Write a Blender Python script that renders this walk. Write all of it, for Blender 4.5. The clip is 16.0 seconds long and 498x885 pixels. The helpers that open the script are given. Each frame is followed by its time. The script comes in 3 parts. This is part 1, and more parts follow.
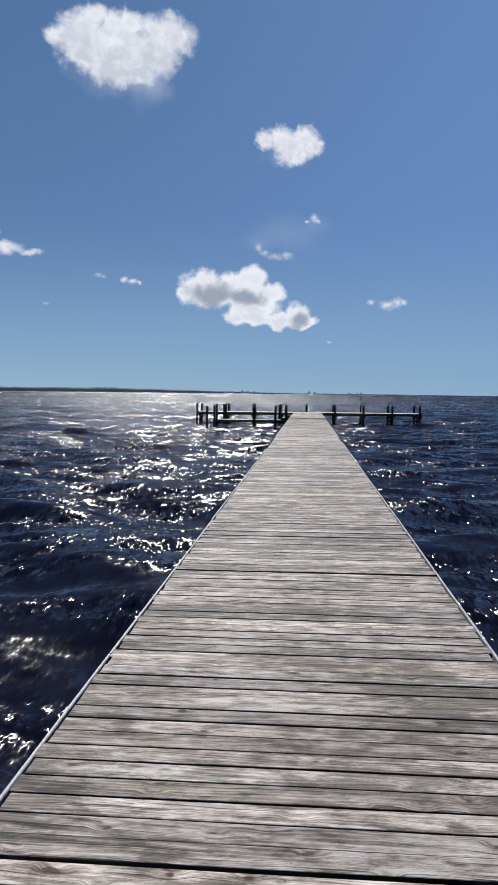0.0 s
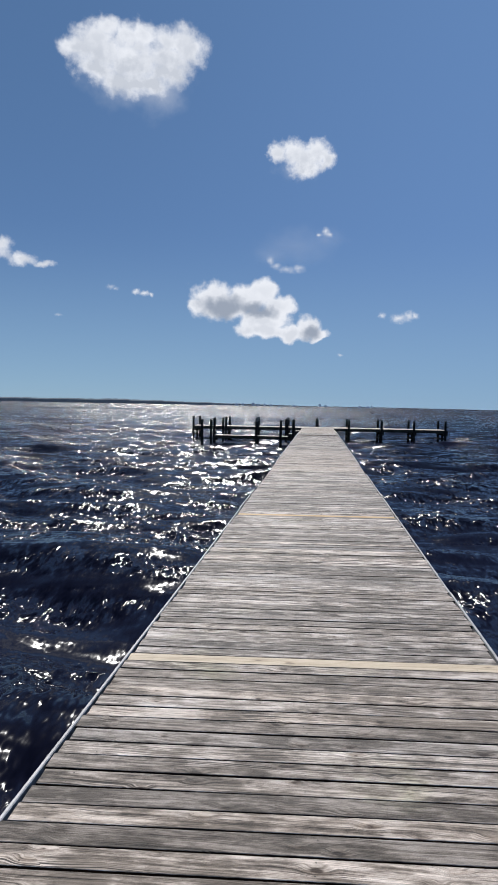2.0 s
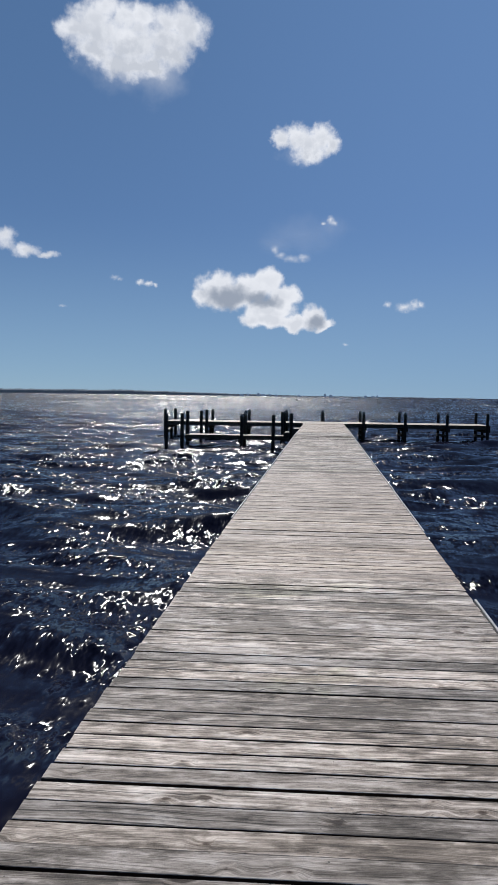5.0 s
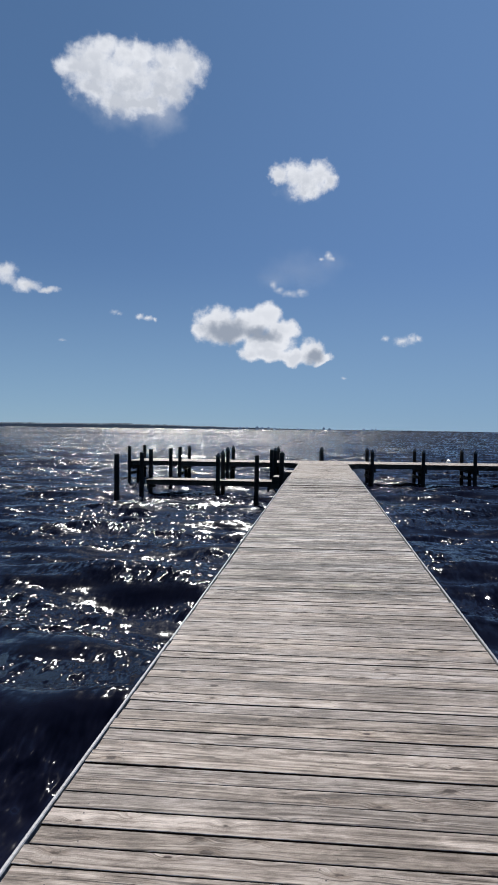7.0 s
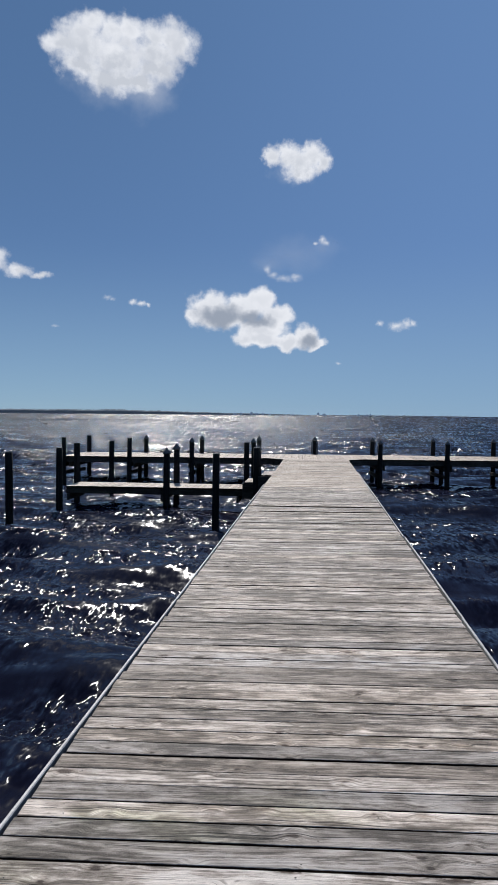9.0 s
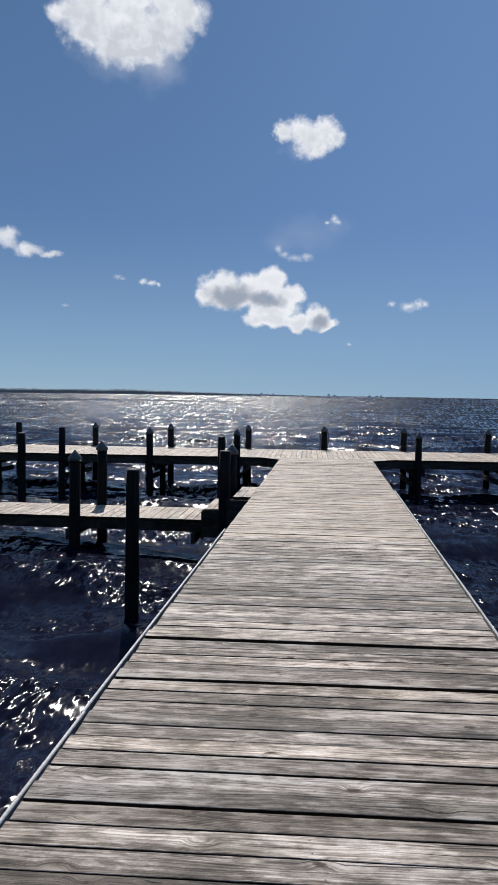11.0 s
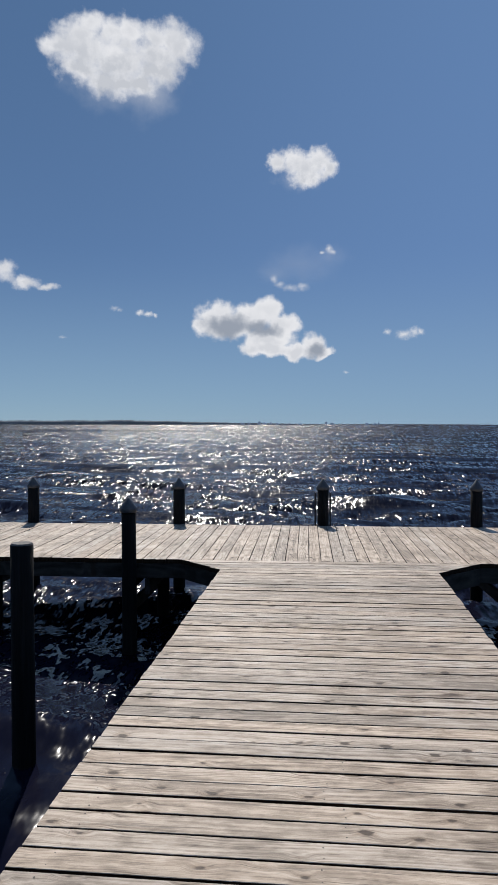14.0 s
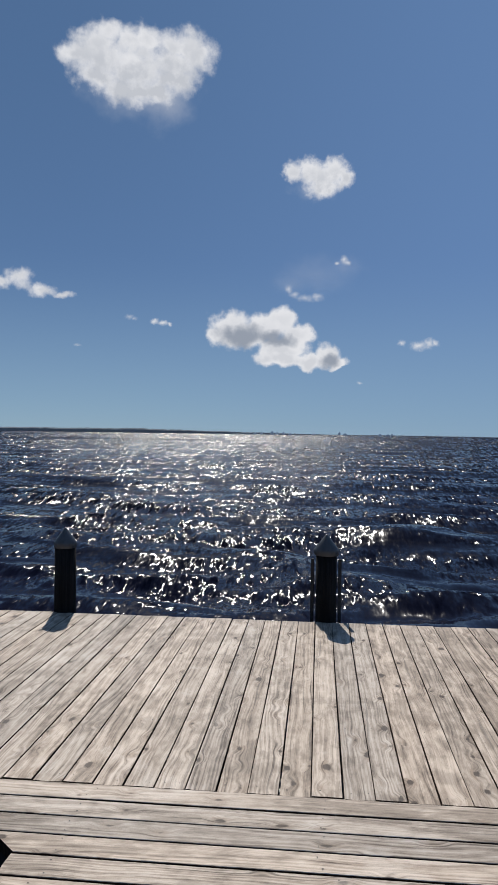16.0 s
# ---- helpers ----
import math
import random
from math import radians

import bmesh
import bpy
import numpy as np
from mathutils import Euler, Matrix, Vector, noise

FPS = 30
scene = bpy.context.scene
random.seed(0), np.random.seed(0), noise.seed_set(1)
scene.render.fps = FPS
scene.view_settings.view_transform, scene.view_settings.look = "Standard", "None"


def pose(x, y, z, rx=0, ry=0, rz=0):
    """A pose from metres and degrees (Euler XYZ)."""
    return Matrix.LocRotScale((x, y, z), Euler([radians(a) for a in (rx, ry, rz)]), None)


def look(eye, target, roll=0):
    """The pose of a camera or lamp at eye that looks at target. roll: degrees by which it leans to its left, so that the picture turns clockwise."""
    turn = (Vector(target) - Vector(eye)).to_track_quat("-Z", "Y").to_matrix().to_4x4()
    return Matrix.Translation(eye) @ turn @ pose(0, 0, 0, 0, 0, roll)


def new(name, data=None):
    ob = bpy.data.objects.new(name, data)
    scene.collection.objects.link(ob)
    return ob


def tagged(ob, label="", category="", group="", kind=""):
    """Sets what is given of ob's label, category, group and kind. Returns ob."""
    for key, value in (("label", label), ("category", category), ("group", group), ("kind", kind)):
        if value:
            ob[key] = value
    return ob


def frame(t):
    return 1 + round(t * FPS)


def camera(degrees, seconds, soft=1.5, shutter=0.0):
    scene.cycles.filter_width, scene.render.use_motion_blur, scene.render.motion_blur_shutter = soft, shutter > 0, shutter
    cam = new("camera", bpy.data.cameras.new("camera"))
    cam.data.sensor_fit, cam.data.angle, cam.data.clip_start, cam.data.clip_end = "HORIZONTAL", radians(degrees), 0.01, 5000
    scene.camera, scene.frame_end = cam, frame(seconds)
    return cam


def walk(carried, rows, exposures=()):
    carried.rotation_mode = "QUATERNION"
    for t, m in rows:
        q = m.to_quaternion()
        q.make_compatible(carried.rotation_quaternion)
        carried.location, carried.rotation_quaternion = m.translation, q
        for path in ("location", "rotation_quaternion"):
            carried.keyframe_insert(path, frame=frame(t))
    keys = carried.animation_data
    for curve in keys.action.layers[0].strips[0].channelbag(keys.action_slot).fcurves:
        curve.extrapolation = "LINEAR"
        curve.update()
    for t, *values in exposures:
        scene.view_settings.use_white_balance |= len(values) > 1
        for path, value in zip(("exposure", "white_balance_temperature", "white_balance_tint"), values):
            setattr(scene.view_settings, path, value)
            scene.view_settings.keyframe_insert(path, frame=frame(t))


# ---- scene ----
PATH = [
    (0.0, pose(0.001, -42.707, 1.094, 86.17, -0.63, 4.55)),
    (0.5, pose(0.023, -41.520, 1.071, 86.24, -0.63, 4.37)),
    (1.0, pose(-0.007, -40.320, 1.082, 86.88, -1.16, 5.05)),
    (1.5, pose(0.007, -39.092, 1.094, 87.29, -1.00, 5.20)),
    (2.0, pose(-0.004, -37.814, 1.094, 87.11, -1.08, 5.37)),
    (2.5, pose(-0.005, -36.489, 1.073, 86.90, -1.17, 5.37)),
    (3.0, pose(-0.015, -35.100, 1.069, 86.71, -0.83, 4.99)),
    (3.5, pose(0.017, -33.666, 1.062, 86.54, -0.90, 4.71)),
    (4.0, pose(0.006, -32.301, 1.068, 86.22, -1.19, 5.36)),
    (6.5, pose(-0.041, -25.493, 1.080, 88.03, -0.53, 6.07)),
    (7.0, pose(-0.038, -24.100, 1.096, 88.95, -0.72, 5.69)),
    (7.5, pose(-0.005, -22.658, 1.068, 88.78, -0.38, 5.19)),
    (8.0, pose(0.005, -21.266, 1.077, 88.70, -0.51, 5.02)),
    (10.5, pose(0.016, -14.129, 1.093, 86.38, -0.65, 5.96)),
    (11.0, pose(0.000, -12.846, 1.089, 86.34, -0.77, 6.06)),
    (11.5, pose(-0.023, -11.634, 1.089, 86.70, -0.15, 6.29)),
    (12.0, pose(-0.013, -10.316, 1.093, 87.19, 0.10, 6.04)),
    (12.5, pose(-0.019, -9.042, 1.079, 86.70, -0.01, 4.94)),
    (13.0, pose(-0.035, -7.894, 1.057, 86.29, 0.11, 5.21)),
    (13.5, pose(-0.023, -6.731, 1.070, 87.63, 0.30, 5.64)),
    (14.0, pose(-0.028, -5.654, 1.071, 88.59, -0.02, 5.89)),
    (14.5, pose(-0.019, -4.708, 1.085, 88.60, 0.12, 6.13)),
    (15.0, pose(-0.015, -3.764, 1.096, 88.93, -0.48, 6.40)),
    (15.5, pose(0.003, -2.881, 1.084, 89.25, -0.71, 6.77)),
    (16.0, pose(0.009, -2.064, 1.066, 89.33, -0.78, 6.89)),
]
EXPOSURES = [(0.0, 0.06, 6370, 10), (4.0, 0.03, 6380, 10), (7.5, -0.03, 6400, 10), (11.0, 0.06, 6500, 10), (13.0, -0.01, 6600, 10), (16.0, -0.10, 6600, 10)]
CLOUD_GLOW = 0.88
cam = camera(37.37, 16.0, soft=1.5)
walk(cam, PATH, EXPOSURES)

# ---- sky and sun ----
SUN_EL, SUN_AZ = 46.0, -13.0
world = bpy.data.worlds.new("world")
scene.world = world
world.use_nodes = True
wn = world.node_tree
sky = wn.nodes.new("ShaderNodeTexSky")
sky.sky_type = "NISHITA"
sky.sun_disc = False
sky.sun_elevation = radians(SUN_EL)
sky.sun_rotation = radians(SUN_AZ)
sky.altitude = 0
sky.air_density = 0.46
sky.dust_density = 0.0
sky.ozone_density = 2.6
wn.nodes["Background"].inputs["Strength"].default_value = 0.070
haze = wn.nodes.new("ShaderNodeMix")
haze.data_type = "RGBA"
haze.inputs[0].default_value = 0.56
haze.inputs[7].default_value = (1.35, 2.85, 5.6, 1.0)
wn.links.new(sky.outputs["Color"], haze.inputs[6])
# a grey sea haze low over the bay, and a milkier sky towards the east
way = wn.nodes.new("ShaderNodeTexCoord")
axes = wn.nodes.new("ShaderNodeSeparateXYZ")
wn.links.new(way.outputs["Generated"], axes.inputs[0])
layers = haze.outputs[2]
for axis, low, high, most, colour in ((0, -0.45, 0.35, 0.50, (2.4, 4.35, 8.5)), (2, 0.24, -0.02, 0.50, (4.0, 6.2, 7.7))):
    reach = wn.nodes.new("ShaderNodeMapRange")
    reach.interpolation_type = "SMOOTHSTEP"
    for k, value in enumerate((low, high, 0.0, most)):
        reach.inputs[k + 1].default_value = value
    wn.links.new(axes.outputs[axis], reach.inputs[0])
    layer = wn.nodes.new("ShaderNodeMix")
    layer.data_type = "RGBA"
    layer.inputs[7].default_value = (*colour, 1.0)
    wn.links.new(reach.outputs[0], layer.inputs[0])
    wn.links.new(layers, layer.inputs[6])
    layers = layer.outputs[2]
wn.links.new(layers, wn.nodes["Background"].inputs["Color"])
sun = new("sun", bpy.data.lights.new("sun", "SUN"))
sun.data.energy = 5.0
sun.data.angle = radians(0.53)
sun.data.color = (1.0, 0.963, 0.91)
SUN_DIR = Vector((math.sin(radians(SUN_AZ)) * math.cos(radians(SUN_EL)),
                  math.cos(radians(SUN_AZ)) * math.cos(radians(SUN_EL)), math.sin(radians(SUN_EL))))
sun.matrix_world = look(SUN_DIR * 50, (0, 0, 0))


# ---- materials ----
class Nodes:
    """A few short hands for wiring a node tree."""

    def __init__(self, name):
        self.mat = bpy.data.materials.new(name)
        self.mat.use_nodes = True
        self.tree = self.mat.node_tree
        self.bsdf = self.tree.nodes["Principled BSDF"]
        self.out = self.tree.nodes["Material Output"]

    def add(self, kind, **values):
        node = self.tree.nodes.new(kind)
        for key, value in values.items():
            if key in node.inputs:
                self.put(node.inputs[key], value)
        return node

    def put(self, socket, value):
        if isinstance(value, bpy.types.NodeSocket):
            self.tree.links.new(value, socket)
        else:
            socket.default_value = value

    def math(self, op, a, b=0.0, clamp=False):
        node = self.tree.nodes.new("ShaderNodeMath")
        node.operation, node.use_clamp = op, clamp
        self.put(node.inputs[0], a)
        self.put(node.inputs[1], b)
        return node.outputs[0]

    def vmath(self, op, a, b):
        node = self.tree.nodes.new("ShaderNodeVectorMath")
        node.operation = op
        self.put(node.inputs[0], a)
        self.put(node.inputs[1], b)
        return node.outputs[0]

    def ramp(self, fac, stops):
        node = self.tree.nodes.new("ShaderNodeValToRGB")
        el = node.color_ramp.elements
        while len(el) < len(stops):
            el.new(0.5)
        for e, (p, c) in zip(el, stops):
            e.position = p
            e.color = (*c, 1) if isinstance(c, tuple) else (c, c, c, 1)
        self.put(node.inputs[0], fac)
        return node.outputs[0]

    def noise(self, vec, scale, detail=4.0, rough=0.55, distort=0.0):
        node = self.add("ShaderNodeTexNoise", Vector=vec, Scale=scale, Detail=detail, Roughness=rough, Distortion=distort)
        return node.outputs[0]

    def mix(self, fac, a, b, blend="MIX"):
        node = self.tree.nodes.new("ShaderNodeMix")
        node.data_type, node.blend_type = "RGBA", blend
        self.put(node.inputs[0], fac)
        self.put(node.inputs[6], a if isinstance(a, bpy.types.NodeSocket) else (*a, 1))
        self.put(node.inputs[7], b if isinstance(b, bpy.types.NodeSocket) else (*b, 1))
        return node.outputs[2]

    def smooth(self, x, lo, hi):
        node = self.tree.nodes.new("ShaderNodeMapRange")
        node.interpolation_type = "SMOOTHSTEP"
        self.put(node.inputs[0], x)
        node.inputs[1].default_value, node.inputs[2].default_value = lo, hi
        return node.outputs[0]

    def bump(self, height, distance, strength=1.0):
        node = self.add("ShaderNodeBump", Strength=strength, Distance=distance, Height=height)
        self.put(self.bsdf.inputs["Normal"], node.outputs[0])

    def coords(self, spread=40.0):
        """Object coordinates, shifted by chance from piece to piece."""
        tc = self.tree.nodes.new("ShaderNodeTexCoord").outputs["Object"]
        r1 = self.tree.nodes.new("ShaderNodeObjectInfo").outputs["Random"]
        r2 = self.tree.nodes.new("ShaderNodeNewGeometry").outputs["Random Per Island"]
        r = self.math("ADD", r1, r2)
        shift = self.add("ShaderNodeCombineXYZ", X=self.math("MULTIPLY", r, spread), Y=self.math("MULTIPLY", r, spread * 0.37), Z=self.math("MULTIPLY", r, spread * 1.7))
        return self.vmath("ADD", tc, shift.outputs[0]), r


def wood(name, stops, tint_range, knot, grain_depth, rough=0.75, figure=0.1, checks=0.8, weather=0.0, tint=((0.93, 0.95, 1.0), (1.05, 0.98, 0.9))):
    """Sawn boards with the grain along local x, knots, checks and weather stains."""
    n = Nodes(name)
    vec, r = n.coords()
    vor = n.add("ShaderNodeTexVoronoi", Vector=n.vmath("MULTIPLY", vec, (7.0, 12.0, 0.0)), Scale=1.0, Randomness=1.0)
    vor.voronoi_dimensions = "2D"
    dist = vor.outputs["Distance"]
    near = n.smooth(dist, 0.42, 0.08)
    chance = n.tree.nodes.new("ShaderNodeSeparateColor")
    n.put(chance.inputs[0], vor.outputs["Color"])
    pick = n.math("GREATER_THAN", chance.outputs[0], 0.62)
    size = n.math("MULTIPLY", n.math("SUBTRACT", chance.outputs[1], 0.35), 0.16)
    near = n.math("MULTIPLY", near, pick)
    warp = n.add("ShaderNodeCombineXYZ", X=0.0, Y=n.math("MULTIPLY", near, 0.016 * knot), Z=0.0).outputs[0]
    wob = n.noise(n.vmath("MULTIPLY", vec, (2.0, 5.0, 1.0)), 1.0, 2.0)
    wobv = n.add("ShaderNodeCombineXYZ", X=0.0, Y=n.math("MULTIPLY", wob, 0.05), Z=0.0).outputs[0]
    gv = n.vmath("ADD", n.vmath("ADD", vec, warp), wobv)
    fine = n.noise(n.vmath("MULTIPLY", gv, (5.5, 270.0, 30.0)), 1.0, 5.0, 0.7)
    broad = n.noise(n.vmath("MULTIPLY", gv, (1.6, 48.0, 10.0)), 1.0, 3.0, 0.6)
    stain = n.noise(n.vmath("MULTIPLY", vec, (2.6, 9.0, 2.0)), 1.0, 4.0, 0.6)
    blotch = n.noise(n.vmath("MULTIPLY", vec, (9.0, 22.0, 2.0)), 1.0, 4.0, 0.65)
    v = n.math("ADD", n.math("MULTIPLY", fine, 0.40), n.math("MULTIPLY", broad, 0.27))
    v = n.math("ADD", v, n.math("ADD", n.math("MULTIPLY", stain, 0.16), n.math("MULTIPLY", blotch, 0.20)))
    flow = n.noise(n.vmath("MULTIPLY", gv, (0.55, 7.0, 3.0)), 1.0, 2.0, 0.4)
    sep = n.tree.nodes.new("ShaderNodeSeparateXYZ")
    n.put(sep.inputs[0], gv)
    arches = n.math("SINE", n.math("ADD", n.math("MULTIPLY", sep.outputs[1], 260.0), n.math("MULTIPLY", flow, 75.0)))
    v = n.math("ADD", v, n.math("MULTIPLY", n.math("MULTIPLY", arches, flow), figure))
    col = n.ramp(v, stops)
    check = n.smooth(n.noise(n.vmath("MULTIPLY", gv, (1.1, 95.0, 20.0)), 1.0, 2.0, 0.4), 0.335, 0.29)
    col = n.mix(n.math("MULTIPLY", check, checks), col, (0.03, 0.026, 0.022))
    core = n.math("MULTIPLY", n.smooth(n.math("ADD", n.math("ADD", dist, size), n.math("MULTIPLY", n.math("SUBTRACT", blotch, 0.5), 0.5)), 0.115, 0.03), pick)
    ring = n.math("MULTIPLY", n.math("SINE", n.math("MULTIPLY", dist, 95.0)), near)
    col = n.mix(n.math("MULTIPLY", n.math("ABSOLUTE", ring), 0.12 * knot), col, (0.08, 0.06, 0.045))
    col = n.mix(n.math("MULTIPLY", n.smooth(n.math("ADD", n.math("ADD", dist, size), n.math("MULTIPLY", n.math("SUBTRACT", broad, 0.5), 0.9)), 0.30, 0.02), n.math("MULTIPLY", pick, 0.5 * knot)), col, n.mix(1.0, col, (0.62, 0.52, 0.42), "MULTIPLY"))
    col = n.mix(n.math("MULTIPLY", core, 0.92 * knot), col, (0.034, 0.018, 0.010))
    if weather:
        where = n.tree.nodes.new("ShaderNodeNewGeometry").outputs["Position"]
        damp = n.noise(n.vmath("MULTIPLY", where, (1.5, 2.6, 1.0)), 1.0, 5.0, 0.6, 0.4)
        damp = n.math("ADD", damp, n.math("MULTIPLY", n.math("SUBTRACT", blotch, 0.5), 0.7))
        col = n.mix(n.math("MULTIPLY", n.smooth(damp, 0.545, 0.38), weather), col, n.mix(1.0, col, (0.34, 0.32, 0.29), "MULTIPLY"))
        col = n.mix(n.math("MULTIPLY", n.smooth(damp, 0.56, 0.72), weather * 0.55), col, (0.62, 0.59, 0.55))
        fleck = n.smooth(n.noise(n.vmath("MULTIPLY", gv, (24.0, 230.0, 20.0)), 1.0, 3.0, 0.6), 0.56, 0.70)
        col = n.mix(n.math("MULTIPLY", fleck, weather * 0.75), col, (0.045, 0.036, 0.028))
    if weather > 0.6:
        algae = n.noise(n.vmath("MULTIPLY", where, (1.1, 1.7, 1.0)), 1.0, 5.0, 0.65, 0.6)
        col = n.mix(n.math("MULTIPLY", n.smooth(algae, 0.57, 0.75), 0.55), col, n.mix(1.0, col, (0.85, 0.95, 0.62), "MULTIPLY"))
    tone = n.ramp(n.math("FRACT", n.math("MULTIPLY", r, 7.13)), [(0.0, tint[0]), (1.0, tint[1])])
    col = n.mix(1.0, col, tone, "MULTIPLY")
    lvl = n.math("ADD", n.math("MULTIPLY", n.math("FRACT", n.math("MULTIPLY", r, 3.7)), tint_range), 1.0 - tint_range * 0.5)
    col = n.mix(1.0, col, n.add("ShaderNodeCombineColor", Red=lvl, Green=lvl, Blue=lvl).outputs[0], "MULTIPLY")
    n.put(n.bsdf.inputs["Base Color"], col)
    n.put(n.bsdf.inputs["Roughness"], n.math("ADD", n.math("MULTIPLY", fine, 0.25), rough - 0.12))
    n.bsdf.inputs["Specular IOR Level"].default_value = 0.22
    h = n.math("SUBTRACT", n.math("ADD", fine, n.math("MULTIPLY", broad, 0.8)), n.math("MULTIPLY", check, 0.8))
    n.bump(h, grain_depth, 0.8)
    return n.mat


OLD_WOOD = wood("weathered_grey_wood", [(0.40, (0.026, 0.020, 0.015)), (0.47, (0.165, 0.140, 0.117)), (0.54, (0.345, 0.308, 0.270)), (0.63, (0.59, 0.54, 0.49))], 0.8, 1.0, 0.004, 0.6, 0.06, 0.9, 0.78, ((0.975, 0.95, 0.945), (1.06, 0.975, 0.90)))
NEW_WOOD = wood("pale_sawn_pine", [(0.38, (0.085, 0.058, 0.040)), (0.46, (0.275, 0.226, 0.180)), (0.54, (0.40, 0.342, 0.283)), (0.62, (0.50, 0.44, 0.375))], 0.32, 1.0, 0.0015, 0.56, 0.085, 0.4, 0.45, ((1.0, 0.98, 0.96), (1.07, 0.98, 0.89)))
MID_WOOD = wood("sun_bleached_brown_wood", [(0.39, (0.060, 0.044, 0.033)), (0.47, (0.225, 0.190, 0.157)), (0.54, (0.375, 0.331, 0.285)), (0.63, (0.54, 0.485, 0.425))], 0.5, 1.0, 0.003, 0.58, 0.08, 0.6, 0.5, ((1.0, 0.95, 0.94), (1.07, 0.97, 0.89)))
YELLOW_WOOD = wood("fresh_yellow_pine", [(0.36, (0.34, 0.19, 0.070)), (0.52, (0.50, 0.31, 0.125)), (0.66, (0.58, 0.40, 0.20))], 0.12, 0.5, 0.001, 0.6, 0.03, 0.1)
PATCHY_WOOD = wood("half_weathered_pine", [(0.36, (0.25, 0.2, 0.13)), (0.52, (0.48, 0.4, 0.29)), (0.66, (0.62, 0.54, 0.42))], 0.12, 0.5, 0.001, 0.65, 0.04, 0.2)
# framing colour lowered to near black, so it holds the deep under-deck shade
FRAME_WOOD = wood("shade_darkened_timber", [(0.36, (0.012, 0.010, 0.009)), (0.5, (0.03, 0.026, 0.022)), (0.66, (0.06, 0.052, 0.045))], 0.3, 0.4, 0.003, 0.85)
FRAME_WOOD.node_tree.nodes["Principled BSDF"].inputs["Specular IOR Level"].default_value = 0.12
# the dark of the gaps, with its warm bounce, painted as a brown-black wood
EDGE_SHADE = wood("gap_shaded_board_edge", [(0.36, (0.009, 0.0045, 0.0025)), (0.5, (0.022, 0.0115, 0.006)), (0.66, (0.045, 0.025, 0.013))], 0.3, 0.2, 0.002, 0.85)
EDGE_SHADE.node_tree.nodes["Principled BSDF"].inputs["Specular IOR Level"].default_value = 0.12


def pile_material():
    n = Nodes("shade_darkened_pile_wood")
    vec, r = n.coords()
    streak = n.noise(n.vmath("MULTIPLY", vec, (60.0, 60.0, 3.0)), 1.0, 5.0, 0.6)
    stain = n.noise(n.vmath("MULTIPLY", vec, (7.0, 7.0, 2.5)), 1.0, 4.0)
    v = n.math("ADD", n.math("MULTIPLY", streak, 0.6), n.math("MULTIPLY", stain, 0.4))
    # near-black ramp: the shaded look of the piles is put into the wood colour
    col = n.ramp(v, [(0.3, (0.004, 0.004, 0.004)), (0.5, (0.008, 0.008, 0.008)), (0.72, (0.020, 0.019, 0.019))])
    n.put(n.bsdf.inputs["Base Color"], col)
    n.bsdf.inputs["Roughness"].default_value = 0.85
    n.bsdf.inputs["Specular IOR Level"].default_value = 0.12
    n.bump(streak, 0.006)
    return n.mat


def plain_material(name, colour, rough, metal=0.0, scale=30.0, vary=0.25, depth=0.001):
    n = Nodes(name)
    vec, r = n.coords()
    v = n.math("ADD", n.math("MULTIPLY", n.noise(vec, scale, 5.0), 0.6), n.math("MULTIPLY", n.noise(vec, scale * 0.15, 3.0), 0.4))
    lo, hi = tuple(c * (1 - vary) for c in colour), tuple(min(1.0, c * (1 + vary)) for c in colour)
    n.put(n.bsdf.inputs["Base Color"], n.ramp(v, [(0.35, lo), (0.65, hi)]))
    n.bsdf.inputs["Roughness"].default_value = rough
    n.bsdf.inputs["Metallic"].default_value = metal
    n.bump(v, depth, 0.5)
    return n.mat


PILE = pile_material()
# grey plastic, its colour lowered for the side turned from the sun
CAP = plain_material("backlit_grey_plastic_cap", (0.048, 0.050, 0.053), 0.45)
SAWN = plain_material("weathered_sawn_pile_top", (0.085, 0.08, 0.075), 0.8, 0.0, 80.0, 0.4)
TRIM = plain_material("weathered_edge_trim", (0.31, 0.30, 0.29), 0.55, 0.0, 60.0, 0.4)
STEEL = plain_material("dark_painted_steel", (0.03, 0.032, 0.036), 0.5, 0.3)
NAIL = plain_material("rusty_nail_heads", (0.03, 0.024, 0.02), 0.7)
# aerial haze is painted into these pale, bluish base colours
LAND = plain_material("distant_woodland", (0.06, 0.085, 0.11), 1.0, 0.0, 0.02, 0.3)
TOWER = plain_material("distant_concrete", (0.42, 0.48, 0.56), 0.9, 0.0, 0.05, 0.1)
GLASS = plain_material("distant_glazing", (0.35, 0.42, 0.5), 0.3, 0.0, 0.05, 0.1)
# a faint bluish emission adds the rest of the haze; nothing here is a lamp
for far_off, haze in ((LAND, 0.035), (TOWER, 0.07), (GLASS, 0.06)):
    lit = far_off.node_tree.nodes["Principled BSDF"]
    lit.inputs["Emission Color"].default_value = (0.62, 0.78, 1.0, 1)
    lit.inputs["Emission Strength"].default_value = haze


